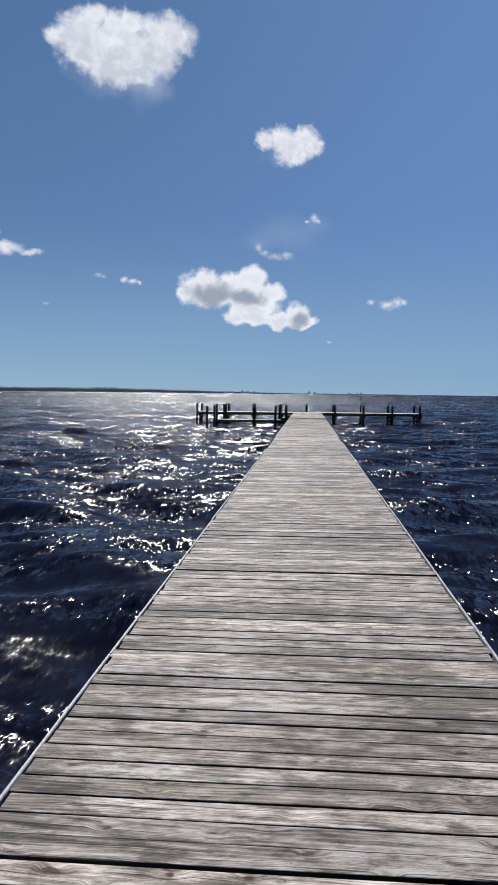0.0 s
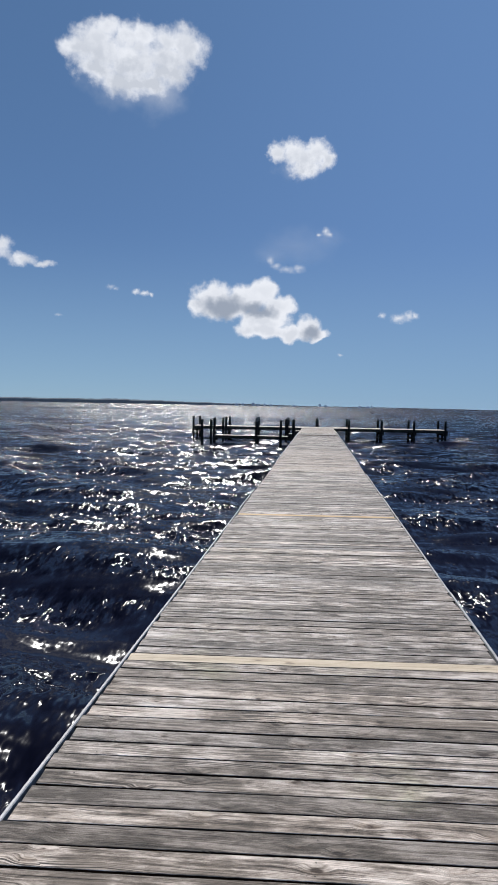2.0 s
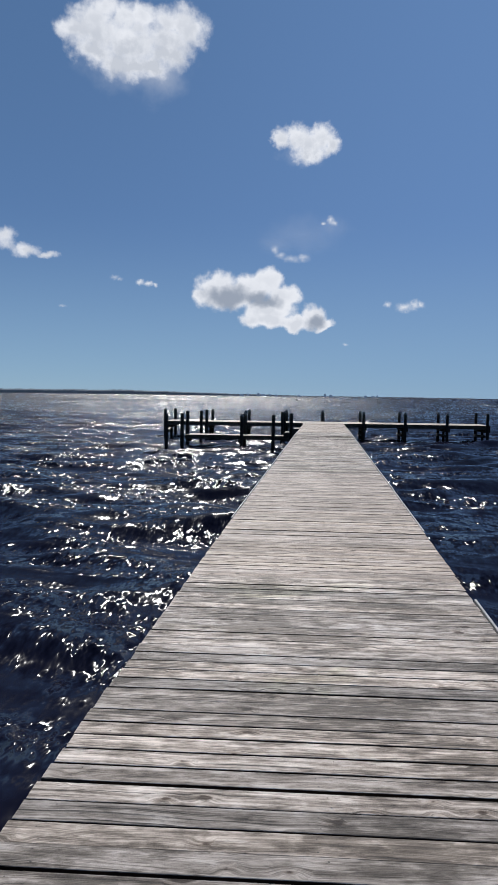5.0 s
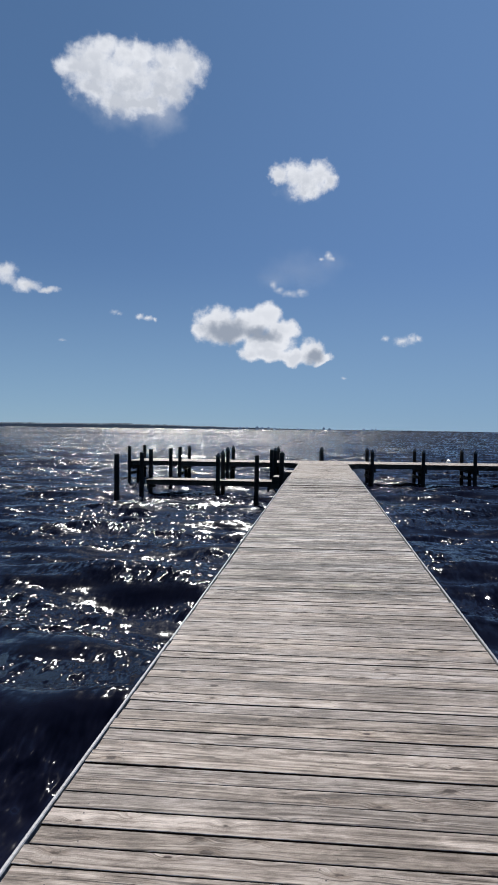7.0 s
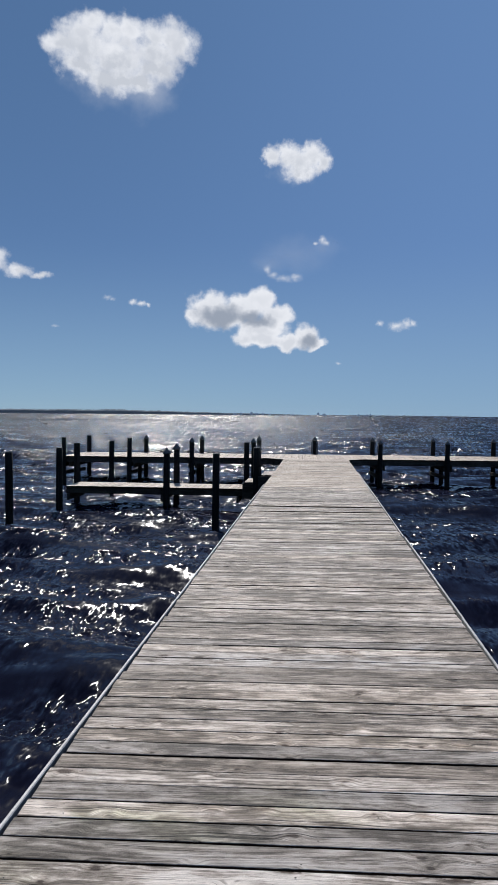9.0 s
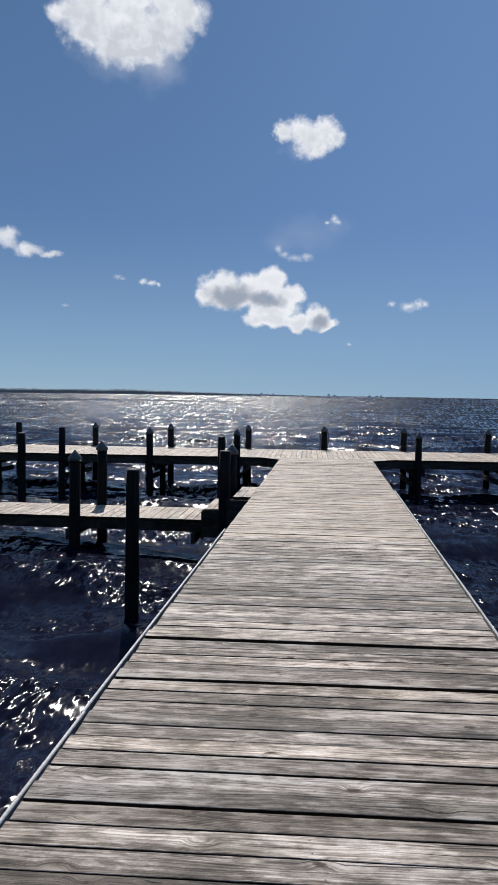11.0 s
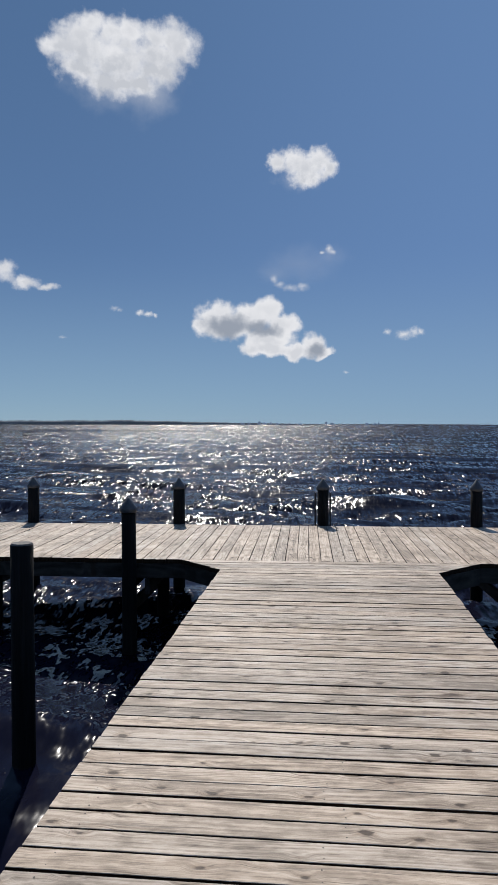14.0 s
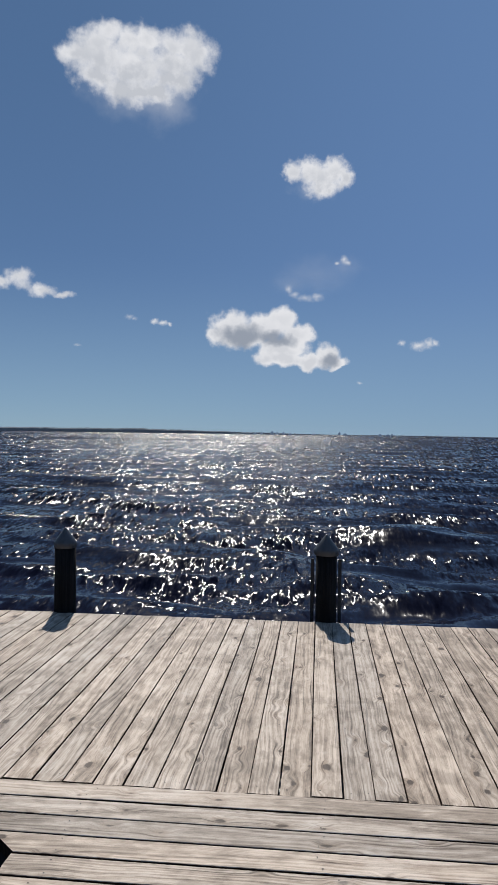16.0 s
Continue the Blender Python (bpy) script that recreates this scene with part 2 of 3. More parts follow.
def water_material():
    n = Nodes("choppy_bay_water")
    pos = n.tree.nodes.new("ShaderNodeNewGeometry").outputs["Position"]
    far = n.tree.nodes.new("ShaderNodeAttribute")
    far.attribute_name = "fetch"
    far = far.outputs["Fac"]
    turn = n.add("ShaderNodeVectorRotate", Vector=pos, Angle=radians(17.0)).outputs[0]
    # wave trains lengthen away from the pier, out towards the open bay
    sep = n.tree.nodes.new("ShaderNodeSeparateXYZ")
    n.put(sep.inputs[0], pos)
    out = n.math("DIVIDE", n.math("ADD", sep.outputs[1], 20.0), 15.0)
    root = n.math("SQRT", n.math("ADD", n.math("MULTIPLY", out, out), 1.0))
    along = n.math("LOGARITHM", n.math("ADD", out, root), math.e)
    across = n.math("DIVIDE", sep.outputs[0], n.math("MULTIPLY", root, 15.0))
    sheet = n.add("ShaderNodeCombineXYZ", X=across, Y=n.math("ADD", along, n.math("MULTIPLY", across, 0.22)), Z=0.0).outputs[0]
    patch = n.smooth(n.noise(n.vmath("MULTIPLY", sheet, (6.5, 20.0, 1.0)), 1.0, 4.0, 0.6), 0.40, 0.64)

    def slopes(vec, detail, rough, amount):
        tex = n.add("ShaderNodeTexNoise", Vector=vec, Scale=1.0, Detail=detail, Roughness=rough, Distortion=0.1)
        amt = n.add("ShaderNodeCombineXYZ", X=n.math("MULTIPLY", amount, 1.08), Y=amount, Z=0.0).outputs[0]
        return n.vmath("MULTIPLY", n.vmath("SUBTRACT", tex.outputs["Color"], (0.5, 0.5, 0.5)), amt)

    open_y = n.math("MAXIMUM", n.math("ADD", sep.outputs[1], 5.0), 0.0)
    near_y = n.math("MINIMUM", n.math("ADD", sep.outputs[1], 5.0), 0.0)
    v = n.math("ADD", n.math("DIVIDE", near_y, 0.3), n.math("MULTIPLY", n.math("ARCTANGENT", n.math("DIVIDE", open_y, 16.6)), 55.4))
    wide = n.math("MULTIPLY", open_y, 0.0046)
    u = n.math("DIVIDE", sep.outputs[0], n.math("SQRT", n.math("ADD", n.math("MULTIPLY", wide, wide), 0.0196)))
    short = n.add("ShaderNodeCombineXYZ", X=u, Y=n.math("ADD", v, n.math("MULTIPLY", u, 0.12)), Z=0.0).outputs[0]
    s = slopes(n.vmath("MULTIPLY", short, (1.5, 1.3, 1.0)), 2.0, 0.75, n.math("ADD", n.math("ADD", n.math("MULTIPLY", patch, 2.4), 0.3), n.math("MULTIPLY", far, 0.7)))
    s = n.vmath("ADD", s, slopes(n.vmath("MULTIPLY", sheet, (24.0, 54.0, 1.0)), 2.0, 0.7, n.math("ADD", n.math("MULTIPLY", patch, 0.8), 0.55)))
    tone = n.noise(n.vmath("MULTIPLY", turn, (0.05, 0.12, 1.0)), 1.0, 3.0)
    n.put(n.bsdf.inputs["Base Color"], n.ramp(tone, [(0.3, (0.0042, 0.0044, 0.0105)), (0.7, (0.0072, 0.0080, 0.020))]))
    n.bsdf.inputs["IOR"].default_value = 1.333
    n.bsdf.inputs["Specular IOR Level"].default_value = 0.11
    n.put(n.bsdf.inputs["Roughness"], n.math("ADD", n.math("MULTIPLY", far, 0.10), 0.13))
    lee = n.add("ShaderNodeCombineXYZ", X=0.0, Y=n.math("ADD", n.math("MULTIPLY", far, -0.19), -0.09), Z=0.0).outputs[0]
    s = n.vmath("ADD", s, lee)
    normal = n.tree.nodes.new("ShaderNodeNewGeometry").outputs["Normal"]
    n.put(n.bsdf.inputs["Normal"], n.vmath("NORMALIZE", n.vmath("ADD", normal, s), (0, 0, 0)))
    return n.mat


WATER = water_material()


# ---- building helpers ----
def thing(name, label, category, group="", kind="", at=(0, 0, 0)):
    ob = new(name)
    ob.empty_display_size = 0.2
    ob.matrix_world = pose(*at)
    return tagged(ob, label, category, group, kind)


def mesh_of(name, bm, *materials):
    me = bpy.data.meshes.new(name)
    bm.normal_update()
    bm.to_mesh(me)
    bm.free()
    for m in materials:
        me.materials.append(m)
    return me


def part(name, bm, material, parent, label="", m=None):
    me = bm if isinstance(bm, bpy.types.Mesh) else mesh_of(name, bm, material)
    ob = new(name, me)
    ob.parent = parent
    if m is not None:
        ob.matrix_basis = m
    if label:
        ob["label"] = label
    return ob


def add_beam(bm, x0, x1, y0, y1, z0, z1, bevel=0.004):
    geo = bmesh.ops.create_cube(bm, size=1, matrix=Matrix.Translation(((x0 + x1) / 2, (y0 + y1) / 2, (z0 + z1) / 2)) @ Matrix.Diagonal((x1 - x0, y1 - y0, z1 - z0, 1)))
    if bevel:
        edges = {e for v in geo["verts"] for e in v.link_edges}
        bmesh.ops.bevel(bm, geom=list(edges), offset=bevel, segments=1, affect="EDGES")


def timber(length, width, height, bevel=0.004):
    """A squared timber along local x, centred, its top at z = 0."""
    bm = bmesh.new()
    add_beam(bm, -length / 2, length / 2, -width / 2, width / 2, -height, 0, bevel)
    return bm


def plank_bm(bm, length, width, thick, rng, nails=(), cuts=(0.0, 0.0), at=None):
    """A board along local x with eased edges, a slight waver, a cup and its nail heads. cuts: how far each end runs on at its +y side."""
    at = at or Matrix()
    segs = 4
    rings = []
    bow, cup = rng.uniform(-0.0012, 0.0012), rng.uniform(-0.0012, 0.0018)
    e = 0.0013
    for i in range(segs + 1):
        t = i / segs
        w0, w1 = (width / 2 + rng.uniform(-0.0012, 0.0006) for _ in range(2))
        z = bow * math.sin(math.pi * t) + rng.uniform(-0.0006, 0.0006)
        ring = []
        for y, zz in ((-w0, -thick), (-w0, -e), (-w0 + e, 0.0), (0.0, -cup), (w1 - e, 0.0), (w1, -e), (w1, -thick)):
            cut = cuts[0] if i == 0 else cuts[1] if i == segs else 0.0
            x = -length / 2 + length * t + cut * (y / width + 0.5)
            ring.append(bm.verts.new(at @ Vector((x, y, zz + z))))
        rings.append(ring)
    for a, b in zip(rings, rings[1:]):
        for k in range(7):
            # index 2 puts the painted gap shade on the sides and underside
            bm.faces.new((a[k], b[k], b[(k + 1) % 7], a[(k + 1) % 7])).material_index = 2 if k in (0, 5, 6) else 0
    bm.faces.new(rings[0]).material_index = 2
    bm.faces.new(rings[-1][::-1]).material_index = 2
    for x in nails:
        for s in (-1, 1):
            cx, cy, rad = x + rng.uniform(-0.012, 0.012), s * width * rng.uniform(0.22, 0.32), rng.uniform(0.0018, 0.003)
            ring = [bm.verts.new(at @ Vector((cx + rad * math.cos(a), cy + rad * math.sin(a), 0.0012))) for a in (0, 1.05, 2.1, 3.14, 4.19, 5.24)]
            bm.faces.new(ring).material_index = 1


def plank_mesh(length, width, thick, seed, material, nails=(), cuts=(0.0, 0.0)):
    bm = bmesh.new()
    plank_bm(bm, length, width, thick, random.Random(seed), nails, cuts)
    return mesh_of("plank", bm, material, NAIL, EDGE_SHADE)


# ---- water: one sheet to the horizon, fine near the pier ----
SEA = -0.70


def graded(lo, hi, step, far_lo, far_hi, growth):
    mid = list(np.arange(lo, hi + step * 0.5, step))
    up, s = [mid[-1]], step
    while up[-1] < far_hi:
        s *= growth
        up.append(up[-1] + s)
    down, s = [mid[0]], step
    while down[-1] > far_lo:
        s *= growth
        down.append(down[-1] - s)
    return np.array(down[:0:-1] + mid + up[1:])


def build_water():
    rng = np.random.default_rng(7)
    xs = graded(-6.0, 6.0, 0.11, -4600, 4600, 1.045)
    ys = graded(-42.0, 9.0, 0.12, -900, 4700, 1.04)
    X, Y = np.meshgrid(xs, ys)
    gap = np.maximum(*np.meshgrid(np.gradient(xs), np.gradient(ys)))
    Z = np.zeros_like(X)
    wind = radians(255.0)
    for i in range(64):
        lam = 0.42 * (16.0 ** (i / 63.0)) * rng.uniform(0.9, 1.1)
        k = 2 * math.pi / lam
        a = wind + rng.normal() * radians(30.0)
        slope = 0.034 * (1.0 if lam < 2.8 else 2.8 / lam)
        fade = np.clip(lam / (2.6 * gap) - 1.0, 0.0, 1.0)
        ph = k * (X * math.cos(a) + Y * math.sin(a)) + rng.uniform(0, 6.28)
        Z += fade * slope / k * (np.sin(ph) - 0.18 * np.cos(2 * ph))
    gust = 1.0 + 0.30 * np.sin(X * 0.21 + Y * 0.13) * np.sin(Y * 0.17 - X * 0.05 + 1.0)
    Z = SEA + Z * gust
    nx, ny = len(xs), len(ys)
    co = np.stack([X, Y, Z], -1).reshape(-1, 3)
    idx = np.arange(nx * ny).reshape(ny, nx)
    quads = np.stack([idx[:-1, :-1], idx[:-1, 1:], idx[1:, 1:], idx[1:, :-1]], -1).reshape(-1, 4)
    me = bpy.data.meshes.new("water")
    me.vertices.add(len(co))
    me.vertices.foreach_set("co", co.ravel())
    me.loops.add(quads.size)
    me.loops.foreach_set("vertex_index", quads.ravel())
    me.polygons.add(len(quads))
    me.polygons.foreach_set("loop_start", np.arange(0, quads.size, 4))
    me.polygons.foreach_set("use_smooth", np.ones(len(quads), dtype=bool))
    me.update(calc_edges=True)
    fetch = np.clip((np.log10(np.maximum(gap, 0.11)) + 0.95) / 1.9, 0.0, 1.0)
    att = me.attributes.new("fetch", "FLOAT", "POINT")
    att.data.foreach_set("value", fetch.ravel().astype(np.float32))
    me.materials.append(WATER)
    tagged(new("water", me), "dark blue choppy bay water glittering in the sun", "water", kind="structure")


build_water()

# ---- far shore, towers and clouds ----
def build_shore():
    rng = random.Random(3)
    bm = bmesh.new()
    R = 4200.0
    rows = []
    for i in range(420):
        az = -52 + i * 0.16
        hgt = 25.0 * max(0.0, min(1.0, (-az - 1.0) / 14.0)) + 5.5 * max(0.0, min(1.0, (15 - az) / 8.0))
        hgt *= 0.78 + 0.22 * noise.noise(Vector((az * 0.35, 0, 3))) + 0.10 * noise.noise(Vector((az * 2.3, 4, 1)))
        hgt += rng.uniform(-0.7, 0.7)
        s, c = math.sin(radians(az)), math.cos(radians(az))
        rows.append([bm.verts.new((r * s, r * c, z)) for r, z in ((R, SEA - 1.0), (R + 6, SEA + max(0.6, hgt * 0.72)), (R + 30, SEA + max(0.8, hgt)), (R + 120, SEA - 1.0))])
    for a, b in zip(rows, rows[1:]):
        for k in range(3):
            bm.faces.new((a[k], b[k], b[k + 1], a[k + 1]))
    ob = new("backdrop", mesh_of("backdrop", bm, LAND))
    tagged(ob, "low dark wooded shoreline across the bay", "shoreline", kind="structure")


def build_tower(az, w, h, seed):
    rng = random.Random(seed)
    R = 4150.0
    ob = thing("apartment_tower", "pale distant apartment tower on the far shore", "building", "towers on the far shore",
               at=(R * math.sin(radians(az)), R * math.cos(radians(az)), SEA - 0.5))
    bm = bmesh.new()
    add_beam(bm, -w / 2, w / 2, -8, 8, 0, h, 0)
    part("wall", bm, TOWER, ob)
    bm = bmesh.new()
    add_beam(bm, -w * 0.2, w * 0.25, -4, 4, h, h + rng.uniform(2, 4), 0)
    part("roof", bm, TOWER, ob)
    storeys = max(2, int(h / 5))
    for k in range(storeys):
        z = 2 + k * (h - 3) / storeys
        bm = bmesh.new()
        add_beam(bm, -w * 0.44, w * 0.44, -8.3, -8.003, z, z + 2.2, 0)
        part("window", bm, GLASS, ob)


build_shore()
for k, (az, w, h) in enumerate(((-6.4, 26, 14), (-5.9, 16, 19), (-5.1, 20, 24), (-4.7, 30, 17), (-4.2, 14, 20), (-3.7, 22, 12), (-1.9, 30, 9), (0.1, 16, 24), (0.55, 24, 15), (3.2, 22, 13), (3.8, 30, 10), (4.1, 12, 17))):
    build_tower(az, w * 0.8, h * 0.62, k)


def cloud_material(name, lobes, glow, soft, detail, shade, bellies=(), cover=1.0, warp=1.0):
    """Cumulus on a sheet of sky: round lobes joined, frayed by noise; local x and z run over the sheet, in half widths."""
    n = Nodes(name)
    tc = n.tree.nodes.new("ShaderNodeTexCoord").outputs["Object"]
    seed = n.tree.nodes.new("ShaderNodeObjectInfo").outputs["Random"]
    shift = n.add("ShaderNodeCombineXYZ", X=n.math("MULTIPLY", seed, 30.0), Y=seed, Z=n.math("MULTIPLY", seed, 17.0)).outputs[0]
    p = n.vmath("ADD", tc, shift)
    big = n.add("ShaderNodeTexNoise", Vector=p, Scale=detail * 0.5, Detail=3.0, Roughness=0.5)
    wv = n.vmath("MULTIPLY", n.vmath("SUBTRACT", big.outputs["Color"], (0.5, 0.5, 0.5)), (0.34 * warp, 0.0, 0.34 * warp))
    fr = n.add("ShaderNodeTexNoise", Vector=p, Scale=detail * 1.6, Detail=4.0, Roughness=0.5)
    wv2 = n.vmath("MULTIPLY", n.vmath("SUBTRACT", fr.outputs["Color"], (0.5, 0.5, 0.5)), (0.22 * warp, 0.0, 0.22 * warp))
    q = n.vmath("ADD", n.vmath("ADD", tc, wv), wv2)

    def heap(lobes):
        total = None
        for cx, cz, rx, rz in lobes:
            total = add_lobe(total, cx, cz, rx, rz)
        return total

    def add_lobe(total, cx, cz, rx, rz):
        d = n.vmath("MULTIPLY", n.vmath("SUBTRACT", q, (cx, 0.0, cz)), (1.0 / rx, 0.0, 1.0 / rz))
        ln = n.tree.nodes.new("ShaderNodeVectorMath")
        ln.operation = "LENGTH"
        n.put(ln.inputs[0], d)
        f = n.math("SUBTRACT", 1.0, ln.outputs["Value"])
        if total is None:
            total = f
        else:
            sm = n.tree.nodes.new("ShaderNodeMath")
            sm.operation = "SMOOTH_MAX"
            n.put(sm.inputs[0], total)
            n.put(sm.inputs[1], f)
            sm.inputs[2].default_value = 0.24
            total = sm.outputs[0]
        return total

    total = heap(lobes)
    puff = n.noise(p, detail * 2.0, 6.0, 0.57)
    dens = n.math("ADD", total, n.math("MULTIPLY", n.math("SUBTRACT", puff, 0.54), 0.85))
    alpha = n.math("MULTIPLY", n.smooth(dens, -0.03, soft), cover)
    body = n.smooth(n.math("ADD", n.math("MULTIPLY", dens, 0.7), n.math("MULTIPLY", n.math("SUBTRACT", n.noise(p, detail * 1.1, 4.0, 0.55), 0.5), 1.3)), 0.1, 0.75)
    low = n.tree.nodes.new("ShaderNodeSeparateXYZ")
    n.put(low.inputs[0], q)
    body = n.math("MULTIPLY", body, n.math("SUBTRACT", 1.0, n.math("MULTIPLY", low.outputs[2], 1.4)), True)
    if bellies:
        grey = n.math("ADD", heap(bellies), n.math("MULTIPLY", n.math("SUBTRACT", n.noise(p, detail * 1.9, 5.0, 0.55), 0.5), 1.0))
        body = n.math("MAXIMUM", n.math("MULTIPLY", body, 0.3), n.smooth(grey, -0.15, 0.7))
    # sunlit white and shaded grey bellies are painted into the sheet's own glow
    col = n.mix(n.math("MULTIPLY", body, shade), (0.93, 0.95, 1.0), (0.36, 0.41, 0.50))
    em = n.add("ShaderNodeEmission", Color=col, Strength=glow)
    tr = n.add("ShaderNodeBsdfTransparent")
    mx = n.tree.nodes.new("ShaderNodeMixShader")
    n.put(mx.inputs[0], alpha)
    n.put(mx.inputs[1], tr.outputs[0])
    n.put(mx.inputs[2], em.outputs[0])
    n.put(n.out.inputs["Surface"], mx.outputs[0])
    return n.mat


def build_cloud(az, el, half_deg, lobes, label, soft=0.22, detail=3.0, shade=0.5, glow=CLOUD_GLOW, R=4000.0, bellies=(), cover=1.0, warp=1.0):
    """A gently bulging sheet of cloud far beyond the bay. half_deg: half its width as seen from the pier."""
    half = R * math.tan(radians(half_deg))
    bm = bmesh.new()
    N = 16
    grid = [[bm.verts.new(((i / N * 2 - 1) * 1.5, -0.25 * (1 - (i / N * 2 - 1) ** 2), (j / N * 2 - 1) * 1.1)) for i in range(N + 1)] for j in range(N + 1)]
    for j in range(N):
        for i in range(N):
            bm.faces.new((grid[j][i], grid[j][i + 1], grid[j + 1][i + 1], grid[j + 1][i]))
    ob = new("cloud", mesh_of("cloud", bm, cloud_material("cloud_vapour", lobes, glow, soft, detail, shade, bellies, cover, warp)))
    a, e = radians(az), radians(el)
    here = Vector((0, -20, 0.5)) + R * Vector((math.sin(a) * math.cos(e), math.cos(a) * math.cos(e), math.sin(e)))
    ob.matrix_world = Matrix.Translation(here) @ Euler((e, 0, -a)).to_matrix().to_4x4() @ Matrix.Scale(half, 4)
    tagged(ob, label, "cloud", kind="structure")


build_cloud(-15.2, 25.1, 5.0, [(0.0, -0.02, 0.66, 0.40), (-0.52, 0.22, 0.38, 0.32), (-0.40, 0.38, 0.26, 0.20), (-0.1, 0.27, 0.32, 0.24), (0.14, 0.30, 0.34, 0.24), (0.44, 0.26, 0.28, 0.26), (0.68, 0.24, 0.34, 0.30), (-0.76, 0.08, 0.34, 0.24), (0.80, 0.16, 0.30, 0.22), (0.05, -0.26, 0.44, 0.26), (0.26, -0.27, 0.36, 0.22), (0.46, -0.10, 0.40, 0.30), (-0.50, -0.14, 0.40, 0.26), (-0.22, -0.30, 0.40, 0.22), (0.48, 0.05, 0.52, 0.32), (-0.46, 0.05, 0.52, 0.30)], "large bright white cumulus cloud high over the bay", 0.70, 3.6, 0.5, R=460.0, warp=0.8)
build_cloud(-1.8, 18.7, 2.6, [(-0.66, 0.18, 0.38, 0.38), (-0.2, 0.18, 0.52, 0.46), (0.42, 0.16, 0.54, 0.48), (0.15, -0.22, 0.62, 0.40), (0.74, -0.02, 0.36, 0.36), (0.1, 0.05, 0.8, 0.44)], "small bright white puffy cumulus cloud", 0.65, 2.8, 0.4, R=750.0, warp=0.8)
build_cloud(-15.1, 23.9, 5.6, [(0.0, 0.0, 0.8, 0.42), (0.3, -0.1, 0.5, 0.4)], "faint veil of thin cloud", 1.3, 1.6, 0.2, cover=0.45, R=475.0)
build_cloud(-1.8, 18.3, 2.7, [(0.05, 0.0, 0.85, 0.5)], "faint veil of thin cloud", 1.2, 1.6, 0.2, cover=0.45, R=775.0)
build_cloud(-2.0, 12.2, 4.2, [(0.0, 0.0, 0.9, 0.42), (0.5, 0.1, 0.5, 0.3), (-0.4, -0.15, 0.5, 0.3)], "faint veil of thin cloud", 1.6, 1.6, 0.2, cover=0.16)
build_cloud(0.3, 13.1, 0.75, [(0.0, 0.1, 0.5, 0.6), (0.3, -0.2, 0.5, 0.35), (-0.7, -0.2, 0.4, 0.2)], "tiny white cloud wisp", 1.3, 2.2, 0.1, cover=0.85)
build_cloud(-2.7, 10.5, 1.55, [(-0.8, 0.36, 0.24, 0.3), (-0.5, 0.12, 0.4, 0.2), (0.0, -0.05, 0.55, 0.24), (0.55, 0.0, 0.45, 0.24)], "thin torn white cloud wisp", 1.6, 2.4, 0.1, cover=0.75)
build_cloud(-4.9, 7.2, 5.4, [(-0.60, 0.16, 0.38, 0.30), (-0.80, 0.03, 0.26, 0.15), (-0.40, 0.04, 0.50, 0.20), (-0.14, 0.16, 0.38, 0.28), (0.07, 0.32, 0.22, 0.21), (0.30, 0.08, 0.28, 0.20), (0.12, -0.10, 0.42, 0.18), (0.06, -0.23, 0.40, 0.15), (0.46, -0.27, 0.34, 0.14), (0.70, -0.19, 0.25, 0.20), (0.88, -0.32, 0.18, 0.10)], "grey-bellied heaped cumulus cloud low over the bay", 0.42, 3.0, 1.0, bellies=[(-0.48, 0.05, 0.46, 0.22), (-0.02, 0.02, 0.40, 0.14), (0.74, -0.27, 0.22, 0.14)], warp=0.6)
build_cloud(-23.2, 10.7, 2.9, [(-0.3, 0.12, 0.42, 0.34), (-0.7, 0.0, 0.35, 0.22), (0.2, -0.12, 0.5, 0.2), (0.72, -0.2, 0.36, 0.12)], "white flat-based cumulus cloud with a trailing tail", 0.9, 2.8, 0.35)
build_cloud(-13.9, 8.35, 1.05, [(-0.3, 0.1, 0.45, 0.3), (0.3, -0.02, 0.5, 0.26), (0.75, -0.08, 0.3, 0.2)], "small faint white cloud", 1.2, 2.4, 0.1)
build_cloud(-16.0, 8.7, 0.6, [(-0.2, 0.1, 0.8, 0.45), (0.4, -0.1, 0.5, 0.35)], "small faint white cloud", 1.6, 2.2, 0.1, cover=0.6)
build_cloud(5.9, 6.8, 1.5, [(-0.75, 0.15, 0.28, 0.2), (0.05, -0.05, 0.55, 0.3), (0.5, 0.08, 0.45, 0.36), (0.85, 0.1, 0.25, 0.25)], "small white elongated cloud", 1.4, 2.6, 0.1)
build_cloud(-20.0, 6.5, 0.6, [(0.0, 0.0, 0.7, 0.2)], "tiny faint cloud wisp near the horizon", 1.5, 2.2, 0.1, cover=0.5)
build_cloud(1.5, 4.0, 0.5, [(0.2, 0.0, 0.6, 0.3)], "tiny faint cloud wisp near the horizon", 1.3, 2.2, 0.1, cover=0.6)

# ---- the long boardwalk ----
PITCH, WIDTH, THICK = 0.0947, 0.0876, 0.034
HALF = 0.795
END = 0.10
START = -46.0
NAILED = (-0.70, -0.02, 0.68)

walkway = thing("boardwalk", "long grey weathered plank boardwalk over the water", "boardwalk", kind="structure")
head = thing("pier_head", "pale pine deck across the end of the pier", "deck", kind="structure")
SKEW = 1.4
TURN = Matrix.Translation((0.04, END, 0)) @ pose(0, 0, 0, 0, 0, SKEW) @ Matrix.Translation((0, -END, 0))
head.matrix_world = TURN
dock = thing("boat_dock", "low narrow plank dock beside the boardwalk", "dock", kind="structure")

for x in (-0.70, 0.0, 0.70):
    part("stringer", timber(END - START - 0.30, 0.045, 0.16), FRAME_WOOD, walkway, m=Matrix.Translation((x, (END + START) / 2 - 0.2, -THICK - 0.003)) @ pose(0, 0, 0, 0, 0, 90))


